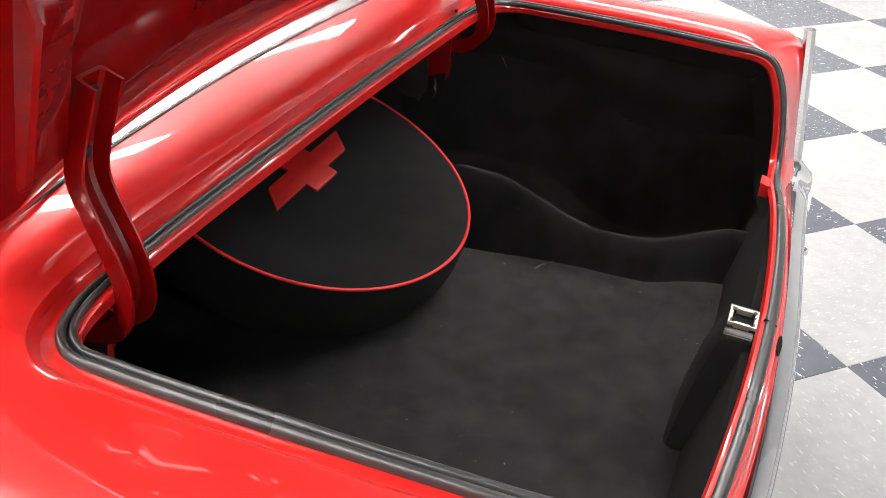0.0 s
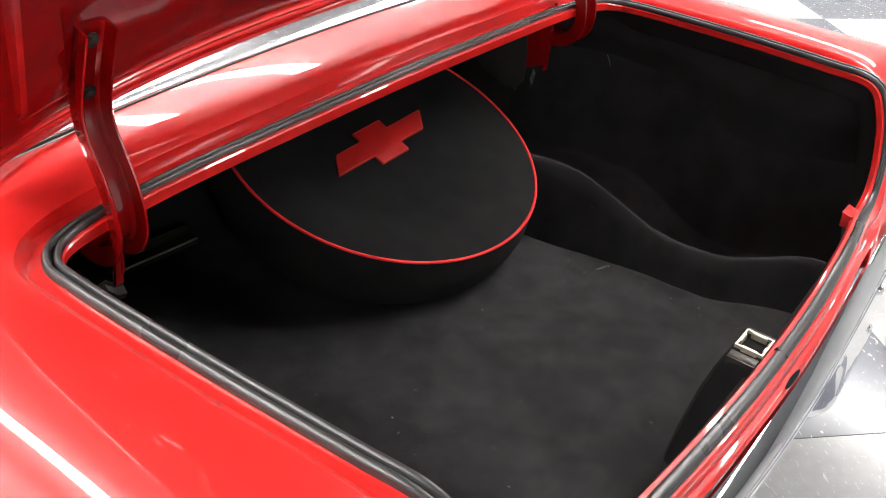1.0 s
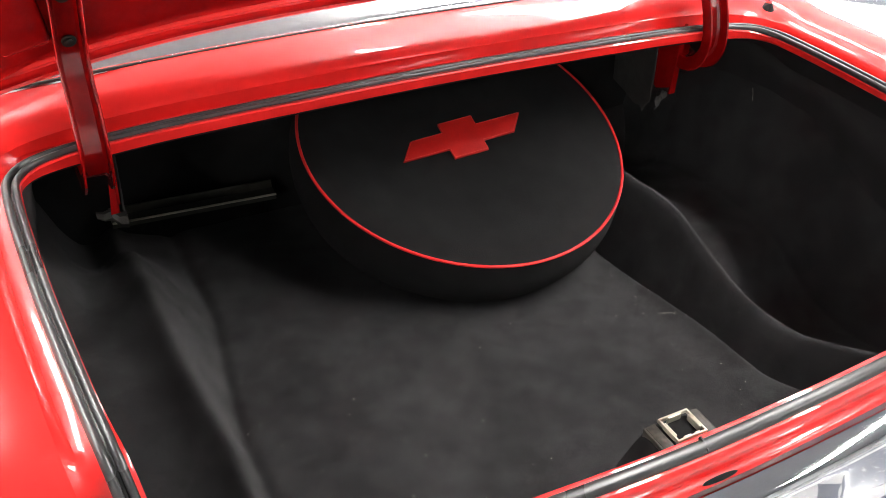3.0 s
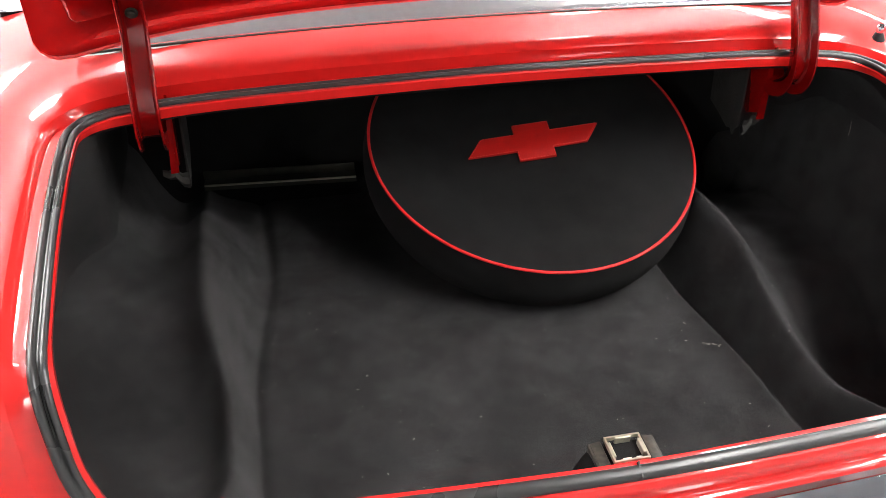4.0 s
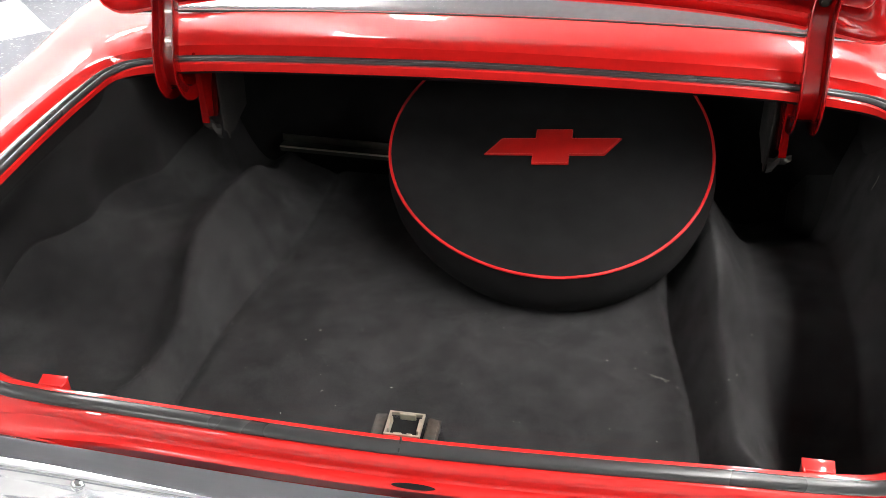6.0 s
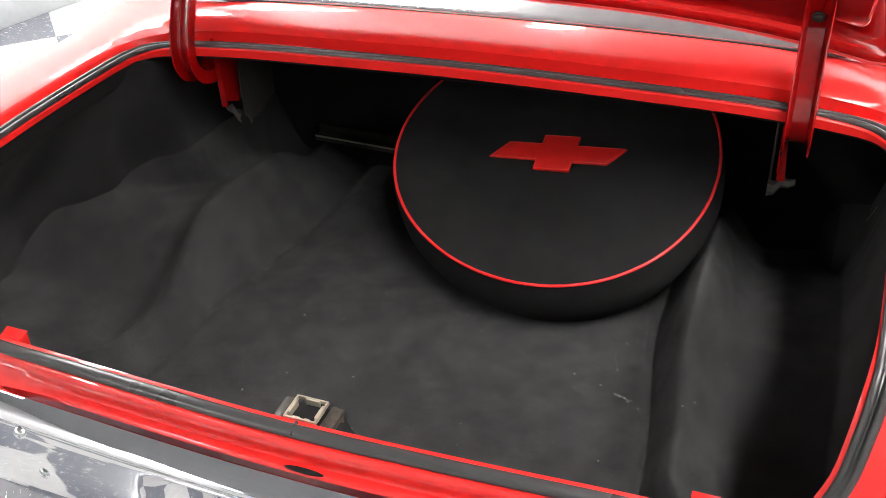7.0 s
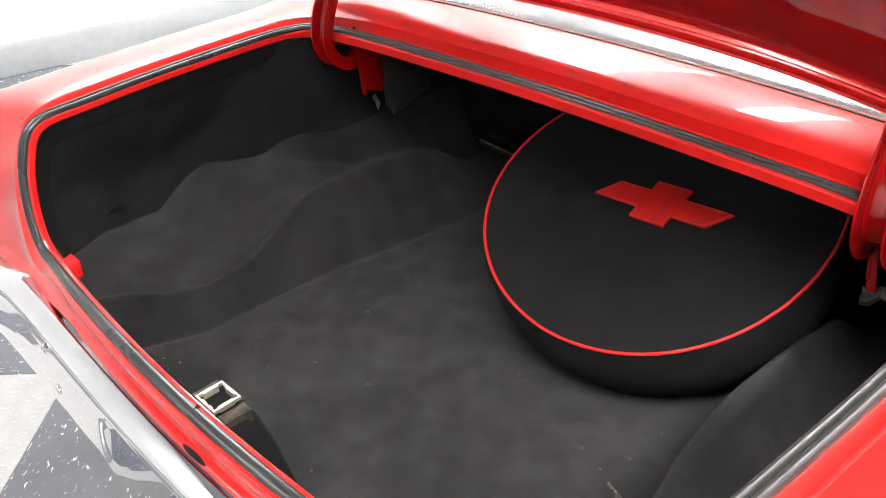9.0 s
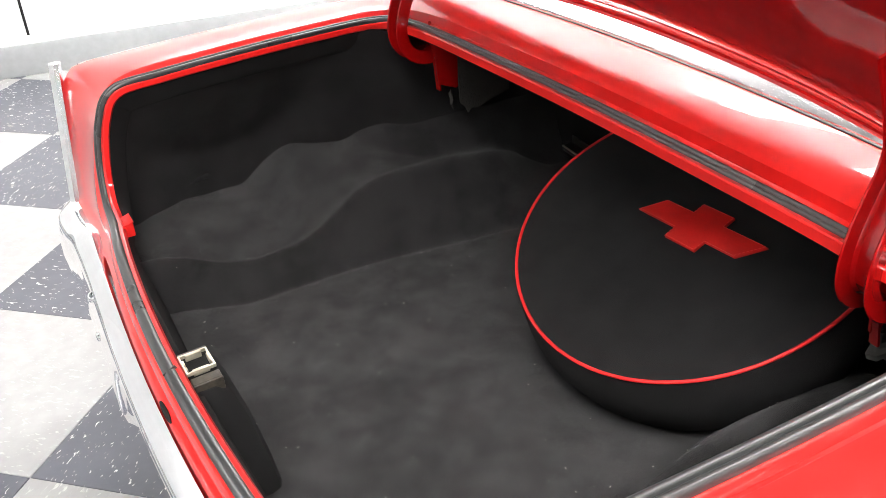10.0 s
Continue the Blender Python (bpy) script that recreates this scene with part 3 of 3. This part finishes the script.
for k, p in enumerate(path):
    t = (path[min(k + 1, len(path) - 1)] - path[max(k - 1, 0)]).normalized()
    inward = Vector((-t.y, t.x, 0))
    row = []
    for m, (u, z) in enumerate(B_SEC):
        u += (0.05, 0.03, 0.01)[m] * smooth_step(0.45, 0.65, abs(p.x)) if m < 3 else 0.0
        dip = 1 - smooth_step(0.170, 0.235, abs(p.x))
        d = dip * (-0.003 - u) * (1 - smooth_step(0.575, 0.6145, z))
        sag = 0.028 * smooth_step(0.62, 0.80, abs(p.x)) * smooth_step(0.56, 0.64, z)
        row.append(p + inward * (u + d) + Vector((0, 0, z - sag)))
    rows.append(row)
bumper = car_part("bumper", grid(rows), CHROME, label="polished chrome rear bumper", angle=60)
for sx in (-1, 1):
    for bx, bz, by, tilt in ((0.455, 0.609, -0.0595, 84), (0.422, 0.545, -0.065, 86)):
        car_part("bumper_bolt", lathe([(0, 0.007), (0.005, 0.0065), (0.009, 0.004), (0.011, 0)], 14, pose(sx * bx, bumper_y(bx) + by, bz, tilt, 0, 0)), CHROME, bumper)
plate_ob = car_part("licence_plate", box((0.305, 0.004, 0.152), (0, -0.003, 0.471), 0.0015), WHITE, bumper, "dark blue plate with a white border and swoosh")
car_part("plate_field", box((0.295, 0.003, 0.142), (0, -0.0065, 0.471), 0.001), BLUE, bumper)
sw = [Vector((-0.135 + 0.24 * i / 20, -0.009, 0.478 + 0.055 * math.sin(1.1 + i / 20 * 3.6))) for i in range(21)]
car_part("plate_swoosh", grid([[q + Vector((0, 0, 0.006 * math.sin(math.pi * i / 20))), q - Vector((0, 0, 0.004 * math.sin(math.pi * i / 20) + 0.001))] for i, q in enumerate(sw)]), WHITE, bumper)

for sx in (-1, 1):
    trim_rows = []
    for k in range(15):
        x, y, z = tail_edge(-0.01 + 1.06 * k / 14)
        trim_rows.append([Vector((sx * (x + a), y + b, z)) for a, b in ((-0.013, 0.006), (-0.013, -0.004), (-0.004, -0.012), (0.010, -0.009), (0.013, 0.004), (0.004, 0.014))])
    bm = grid(trim_rows, False, True)
    bm.verts.ensure_lookup_table()
    bm.faces.new([bm.verts[i] for i in range(6)])
    bm.faces.new([bm.verts[len(bm.verts) - 6 + i] for i in range(6)])
    car_part("fender_moulding", bm, STAINLESS, label="bright upright moulding on the fender's end")
    clip = car_part("lid_stop", join(box((0.040, 0.020, 0.003), (sx * 0.524, 0.058, 0.7045), 0.001, (18, 0, 0)), box((0.034, 0.003, 0.030), (sx * 0.524, 0.050, 0.690), 0.001),
                                     box((0.003, 0.020, 0.026), (sx * 0.506, 0.056, 0.692), 0.001), box((0.003, 0.014, 0.020), (sx * 0.541, 0.056, 0.695), 0.001)), RED, label="small red bent metal tab")

# latch
rows = []
for z, hw, d0, d1 in ((0.47, 0.072, 0.115, 0.05), (0.55, 0.069, 0.104, 0.045), (0.63, 0.060, 0.089, 0.036), (0.675, 0.050, 0.077, 0.026), (0.698, 0.045, 0.068, 0.022), (0.704, 0.038, 0.062, 0.024)):
    rows.append([Vector((x - 0.004, y, z)) for x, y in ((-hw, d1), (-hw, d0 - 0.02), (-hw + 0.006, d0 - 0.006), (-hw + 0.02, d0), (hw - 0.02, d0), (hw - 0.006, d0 - 0.006), (hw, d0 - 0.02), (hw, d1))])
bm = grid(rows, False, True)
bm.verts.ensure_lookup_table()
bm.faces.new([bm.verts[len(bm.verts) - 8 + i] for i in range(8)])
latch = car_part("latch_cover", bm, FELT, label="black carpeted latch support")
for sx in (-1, 1):
    car_part("latch_mount", join(box((0.015, 0.042, 0.006), (-0.002 + sx * 0.0345, 0.040, 0.7075), 0.002, (2, sx * 10, 0)), box((0.004, 0.042, 0.022), (-0.002 + sx * 0.0415, 0.041, 0.697), 0.001, (2, sx * 6, 0))), WORN)
bm = bmesh.new()
lay = []
for z in (0.0055, 0.011):
    lay.append([[bm.verts.new((x, y, z)) for x, y in [(-a, -b), (a, -b), (a, b), (-a, b)]] for a, b in ((0.0240, 0.0212), (0.0214, 0.0187))])
for k in range(4):
    j = (k + 1) % 4
    bm.faces.new((lay[1][0][k], lay[1][0][j], lay[1][1][j], lay[1][1][k]))
    bm.faces.new((lay[0][0][k], lay[0][0][j], lay[1][0][j], lay[1][0][k]))
    bm.faces.new((lay[0][1][k], lay[0][1][j], lay[1][1][j], lay[1][1][k]))
ring = join(bm, box((0.0040, 0.024, 0.0105), (-0.0200, 0, 0.0058), 0.0012), box((0.0040, 0.024, 0.0105), (0.0200, 0, 0.0058), 0.0012),
            box((0.022, 0.0030, 0.0105), (0.001, 0.0175, 0.0056), 0.0012), box((0.012, 0.0028, 0.0105), (-0.006, -0.0176, 0.0056), 0.0012), box((0.008, 0.0028, 0.0105), (0.010, -0.0176, 0.0056), 0.0012))
bmesh.ops.transform(ring, matrix=pose(-0.0025, 0.0385, 0.7075, 2, 0, 0), verts=ring.verts)
receiver = car_part("latch_receiver", ring, ZINC, label="yellowed zinc latch receiver", smooth=False)
car_part("latch_hole", box((0.044, 0.037, 0.003), (-0.0025, 0.0385, 0.7065), 0, (2, 0, 0)), FELT, receiver, smooth=False)

# antenna
ant = car_part("antenna_base", lathe([(0, 0.034), (0.007, 0.034), (0.009, 0.030), (0.012, 0.022), (0.020, 0.004), (0.022, 0)], 24, pose(0.742, 0.732, 0.917)), BLACK, label="black antenna base on the fender")
car_part("antenna_collar", lathe([(0, 0.016), (0.005, 0.016), (0.008, 0.012), (0.0085, 0.005), (0.006, 0), (0, 0)], 16, pose(0.742, 0.732, 0.950)), CHROME, ant)
car_part("antenna_mast", lathe([(0, 0.75), (0.0018, 0.75), (0.0028, 0), (0, 0)], 8, pose(0.742, 0.732, 0.945, 25, 10, 0)), CHROME, ant)

# wheels under the body
for sx in (-1, 1):
    wheel = car_part("wheel", lathe([(0.19, -0.09), (0.30, -0.10), (0.33, -0.07), (0.335, 0), (0.33, 0.07), (0.30, 0.10), (0.19, 0.09), (0.19, -0.09)], 40, pose(sx * 0.74, 1.35, 0.335, 0, 90, 0)), TYRE)

# ---------------------------------------------------------------- boot interior
def crest(y):
    return 0.540 + 0.085 * smooth_step(0.34, 0.60, y) - 0.02 * smooth_step(0.7, 0.9, y) + 0.035 * (1 - smooth_step(0.08, 0.30, y))


def well(y):
    """How far out the side well reaches: deep behind the wheel housing, shallow beside it."""
    return 0.868 - 0.115 * (1 - smooth_step(0.07, 0.29, y)) - 0.105 * smooth_step(0.40, 0.63, y) - 0.085 * smooth_step(0.62, 0.76, y)


def liner_z(x, y):
    """Height of the moulded carpet: flat floor, a rolled step to each side, shelves that rise to the wheel housings."""
    s = abs(x)
    h = (crest(y) - 0.49) * (1 - 0.75 * smooth_step(0.86, 1.04, y))
    if x < 0:
        e = 0.466 - 0.050 * smooth_step(0.45, 0.88, y) + 0.055 * (1 - smooth_step(0.08, 0.26, y))
        c = 0.487 + 0.035 * smooth_step(0.32, 0.58, y) + 0.065 * (1 - smooth_step(0.08, 0.27, y))
        c = max(c, e + 0.028)
        z = 0.49 + h * smooth_step(e - 0.002, c + 0.010, s) + 0.016 * math.exp(-((s - c - 0.010) / 0.021) ** 2)
        hem = 0.552 + 0.026 * (1 - smooth_step(0.1, 0.3, y)) + 0.084 * smooth_step(0.36, 0.50, y) - 0.02 * smooth_step(0.56, 0.72, y)
        level = (hem - 0.49 - h) * smooth_step(c + 0.05, well(y) - 0.01, s)
        z += level - 0.022 * smooth_step(c + 0.012, c + 0.085, s) * (1 - smooth_step(c + 0.09, well(y), s))
        z += 0.06 * smooth_step(well(y) - 0.055, well(y) + 0.02, s) * smooth_step(0.58, 0.70, y)
        z -= 0.008 * math.exp(-((s - e - 0.002) / 0.014) ** 2)
    else:
        e = 0.412 - 0.045 * smooth_step(0.28, 0.72, y) + 0.065 * (1 - smooth_step(0.08, 0.26, y))
        c = max(0.438 + 0.030 * (1 - smooth_step(0.08, 0.26, y)), e + 0.045)
        z = 0.49 + h * smooth_step(e + 0.002, c + 0.004, s)
        z += 0.010 * math.exp(-((s - c - 0.004) / 0.020) ** 2) - 0.095 * smooth_step(c + 0.002, c + 0.10, s) * (1 - smooth_step(0.68, 0.77, s))
        z += 0.16 * smooth_step(0.68, 0.78, s) + 0.02 * smooth_step(c + 0.05, 0.72, s) * smooth_step(0.3, 0.6, y)
        z -= 0.022 * math.exp(-((s - e - 0.004) / 0.012) ** 2)
    w = 0.5 * smooth_step(e + 0.01, c, s)
    z += 0.004 * noise.noise((x * 6, y * 6, 0)) + (0.0012 + 0.004 * w) * noise.noise((x * 17, y * 17, 3)) + 0.0006 * noise.noise((x * 60, y * 60, 5))
    return z


carpet_thing = thing("boot_carpet", "black moulded carpet lining the boot floor and sides", "carpet", (0, 0.6, 0.49))
NX, NY = 400, 230
rows = []
for j in range(NY + 1):
    y = 0.055 + (1.12 - 0.055) * j / NY
    wide = well(y) + 0.022
    rows.append([Vector((x, y - 0.6, liner_z(x, y) - 0.49)) for x in [-wide + (0.78 + wide) * i / NX for i in range(NX + 1)]])
part("floor_carpet", grid(rows), CARPET, carpet_thing)


def side_sheet(sx):
    """Loose felt on one side; behind the wheel housing its foot flares into a wavy hem that lies on the shelf."""
    rows = []
    for j in range(91):
        y = 0.065 + 1.055 * j / 90
        out = well(y) if sx < 0 else 0.755
        zt = 0.70 + 0.195 * smooth_step(0.065, 0.135, y) + 0.015 * smooth_step(0, 0.6, y)
        zb = liner_z(sx * (out - 0.006), y)
        back = 1 - smooth_step(0.08, 0.3, y)
        top = 0.710 - 0.035 * back - (0.045 * smooth_step(0.58, 0.72, y) if sx < 0 else 0.0)
        hem = (1 - smooth_step(0.56, 0.66, y)) * (0.008 + 0.002 * math.sin(y * 29) + 0.0012 * math.sin(y * 71 + 1)) if sx < 0 else 0.0
        row = [Vector((sx * (out - hem + 0.003), y - 0.6, zb - 0.008 - 0.49)), Vector((sx * (out - hem), y - 0.6, zb + 0.004 - 0.49))]
        for f in [0.03 + 0.97 * k / 12 for k in range(13)]:
            x = out - (out - top) * smooth_step(0.3, 1.0, f) - hem * (1 - smooth_step(0.0, 0.25, f)) * 0.8 + 0.004 * noise.noise((y * 5, f * 4, sx))
            row.append(Vector((sx * x, y - 0.6, zb + (zt - zb) * f - 0.49)))
        rows.append(row)
    return grid(rows)


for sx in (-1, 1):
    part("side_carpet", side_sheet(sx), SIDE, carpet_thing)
rows = []
for i in range(61):
    x = -0.79 + 1.58 * i / 60
    lip = 0.688
    rows.append([Vector((x, 0.03 + 0.055 * (1 - f) + 0.04 * x * x - 0.6, 0.47 + (lip - 0.47) * f - 0.49)) for f in [k / 8 for k in range(9)]] + [Vector((x, 0.009 + 0.125 * x * x - 0.6, 0.696 - 0.05 * x * x - 0.49))])
part("rear_carpet", grid(rows), FELT, carpet_thing)
rows = [[Vector((-0.86 + 1.72 * i / 30, 1.11 - 0.6, 0.42 + 0.54 * k / 8 - 0.49)) for k in range(9)] for i in range(31)]
part("front_board", grid(rows), FELT, carpet_thing)
car_part("deck_underside", grid([[Vector((-0.78 + 1.56 * i / 20, y, z)) for y, z in ((0.73, 0.905), (0.80, 0.925), (0.95, 0.93), (1.13, 0.93))] for i in range(21)]), BLACK)

brace = thing("steel_brace", "dull grey steel brace bar across the back of the boot", "brace", (-0.375, 1.05, 0.581))
part("bar", join(box((0.32, 0.004, 0.018), (0, 0.012, 0.013), 0.001, (0, -1.5, -6.4)), box((0.32, 0.026, 0.003), (0, -0.003, 0.003), 0.001, (0, -1.5, -6.4)), box((0.32, 0.003, 0.012), (0, -0.014, -0.003), 0.001, (0, -1.5, -6.4))), BRACE, brace)
part("bar_edge", box((0.32, 0.0045, 0.0035), (0, -0.0155, 0.003), 0.001, (0, -1.5, -6.4)), ZINC, brace, "thin bright edge")

# spare wheel cover
SPARE_C, SPARE_N = Vector((0.12, 0.849, 0.7345)), Vector((-0.015, -0.42, 1)).normalized()
sp_rot = SPARE_N.to_track_quat("Z", "Y").to_matrix().to_4x4()
SP = Matrix.Translation(SPARE_C) @ Matrix.Rotation(0, 4, "Z") @ sp_rot
cover = thing("spare_tyre_cover", "black felt spare tyre cover, red piping and emblem patch", "tyre cover", (0.12, 0.80, 0.49))
CO = Matrix.Translation((-0.12, -0.80, -0.49)) @ SP
R = 0.319


def wob(a):
    return 1 + (-0.0024 * math.cos(a) - 0.0011 * math.sin(a) + 0.0016 * math.cos(2 * a) - 0.0042 * math.sin(2 * a) - 0.0035 * math.cos(3 * a) - 0.0015 * math.sin(3 * a)) / R


def cloth(x, f):
    """The slack top: sunk in the middle, deeper towards one side."""
    return 0.006 * math.sin(math.pi * min(1.0, f)) - (0.023 - 0.085 * x) * (1 - smooth_step(0.45, 0.95, f))


n = 96
rows = []
for i in range(n):
    a = 2 * math.pi * i / n
    rows.append([CO @ Vector((R * wob(a) * f * math.cos(a), R * wob(a) * f * math.sin(a), cloth(R * f * math.cos(a), f))) for f in (0.001, 0.15, 0.3, 0.4, 0.5, 0.58, 0.66, 0.74, 0.82, 0.9, 0.96, 1.0)])
part("top_panel", grid(rows, True), FELT, cover)
rows = []
for i in range(n):
    a = 2 * math.pi * i / n
    rows.append([CO @ Vector(((R * wob(a) + 0.016 * math.sin(math.pi * f) - 0.012 * f) * math.cos(a), (R * wob(a) + 0.016 * math.sin(math.pi * f) - 0.012 * f) * math.sin(a),
                              -0.14 * f + 0.002 * noise.noise((a * 3, f * 3, 0)))) for f in (0, 0.1, 0.25, 0.4, 0.55, 0.7, 0.85, 1.0)])
part("skirt", grid(rows, True), FELT, cover)
rows = []
for i in range(n):
    a = 2 * math.pi * i / n
    rr = R * wob(a)
    rows.append([CO @ Vector(((rr + 0.003 * math.cos(b)) * math.cos(a), (rr + 0.003 * math.cos(b)) * math.sin(a), 0.003 * math.sin(b))) for b in [k * math.pi / 4 for k in range(8)]])
part("piping", grid(rows, True, True), PIPING, cover, "bright red piping")
EMBLEM = [(-0.137, -0.020), (-0.105, 0.022), (-0.036, 0.022), (-0.036, 0.046), (0.038, 0.046), (0.038, 0.022), (0.137, 0.022), (0.105, -0.020), (0.036, -0.020), (0.036, -0.044), (-0.038, -0.044), (-0.038, -0.020)]
part("emblem_patch", plate(EMBLEM, 0.006, CO @ pose(0.002, 0.001, -0.0185, 0, -4.9, 1.5), 0.0012), PATCH, cover, "red stitched emblem patch")

edge = [CO @ pose(0.002, 0.001, -0.0185, 0, -4.9, 1.5) @ Vector((x * 0.97, y * 0.955 + 0.0003, 0.0062)) for x, y in EMBLEM]
thread = bmesh.new()
for p, q in zip(edge, edge[1:] + edge[:1]):
    d = q - p
    steps = max(2, int(d.length / 0.006))
    for k in range(steps):
        m = Matrix.Translation(p + d * ((k + 0.5) / steps)) @ d.to_track_quat("X", "Z").to_matrix().to_4x4()
        bmesh.ops.create_cube(thread, size=1.0, matrix=m @ Matrix.Diagonal((0.0042, 0.0011, 0.0010, 1)))
part("stitching", thread, THREAD, cover, "lighter red stitching round the emblem", smooth=False)

strand = [Vector((0.692, 0.677 - 0.6, 0.797 - 0.49)), Vector((0.687, 0.668 - 0.6, 0.788 - 0.49)), Vector((0.680, 0.660 - 0.6, 0.778 - 0.49))]
part("loose_thread", grid([[p + Vector((0, 0.0006 * math.cos(a), 0.0006 * math.sin(a))) for a in (0, 2.1, 4.2)] for p in strand], False, True), LINT, carpet_thing, "pale loose thread", smooth=False)

# lint on the carpet
rnd = random.Random(4)
lint = bmesh.new()
for _ in range(130):
    x, y = rnd.uniform(-0.55, 0.55), rnd.uniform(0.1, 0.75)
    a, l = rnd.uniform(0, 6.28), rnd.choice((0.0008, 0.001, 0.0013, 0.0016, 0.003))
    m = pose(x, y - 0.6, liner_z(x, y) - 0.49 + 0.0012, 0, 0, math.degrees(a))
    vs = [lint.verts.new(m @ Vector(q)) for q in ((-l, 0, 0), (0, -0.0007, 0.0004), (l, 0.0004, 0), (0, 0.0007, 0.0008))]
    lint.faces.new(vs)
for k in range(14):
    x, y = 0.338 + 0.028 * k / 13 + rnd.uniform(-0.002, 0.002), 0.455 - 0.012 * k / 13 + rnd.uniform(-0.003, 0.003)
    m = pose(x, y - 0.6, liner_z(x, y) - 0.49 + 0.0012, 0, 0, rnd.uniform(-50, 10))
    vs = [lint.verts.new(m @ Vector(q)) for q in ((-0.003, 0, 0), (0, -0.0005, 0.0004), (0.003, 0.0003, 0), (0, 0.0005, 0.0006))]
    lint.faces.new(vs)
tagged(part("lint", lint, LINT, carpet_thing, smooth=False), kind="stuff")
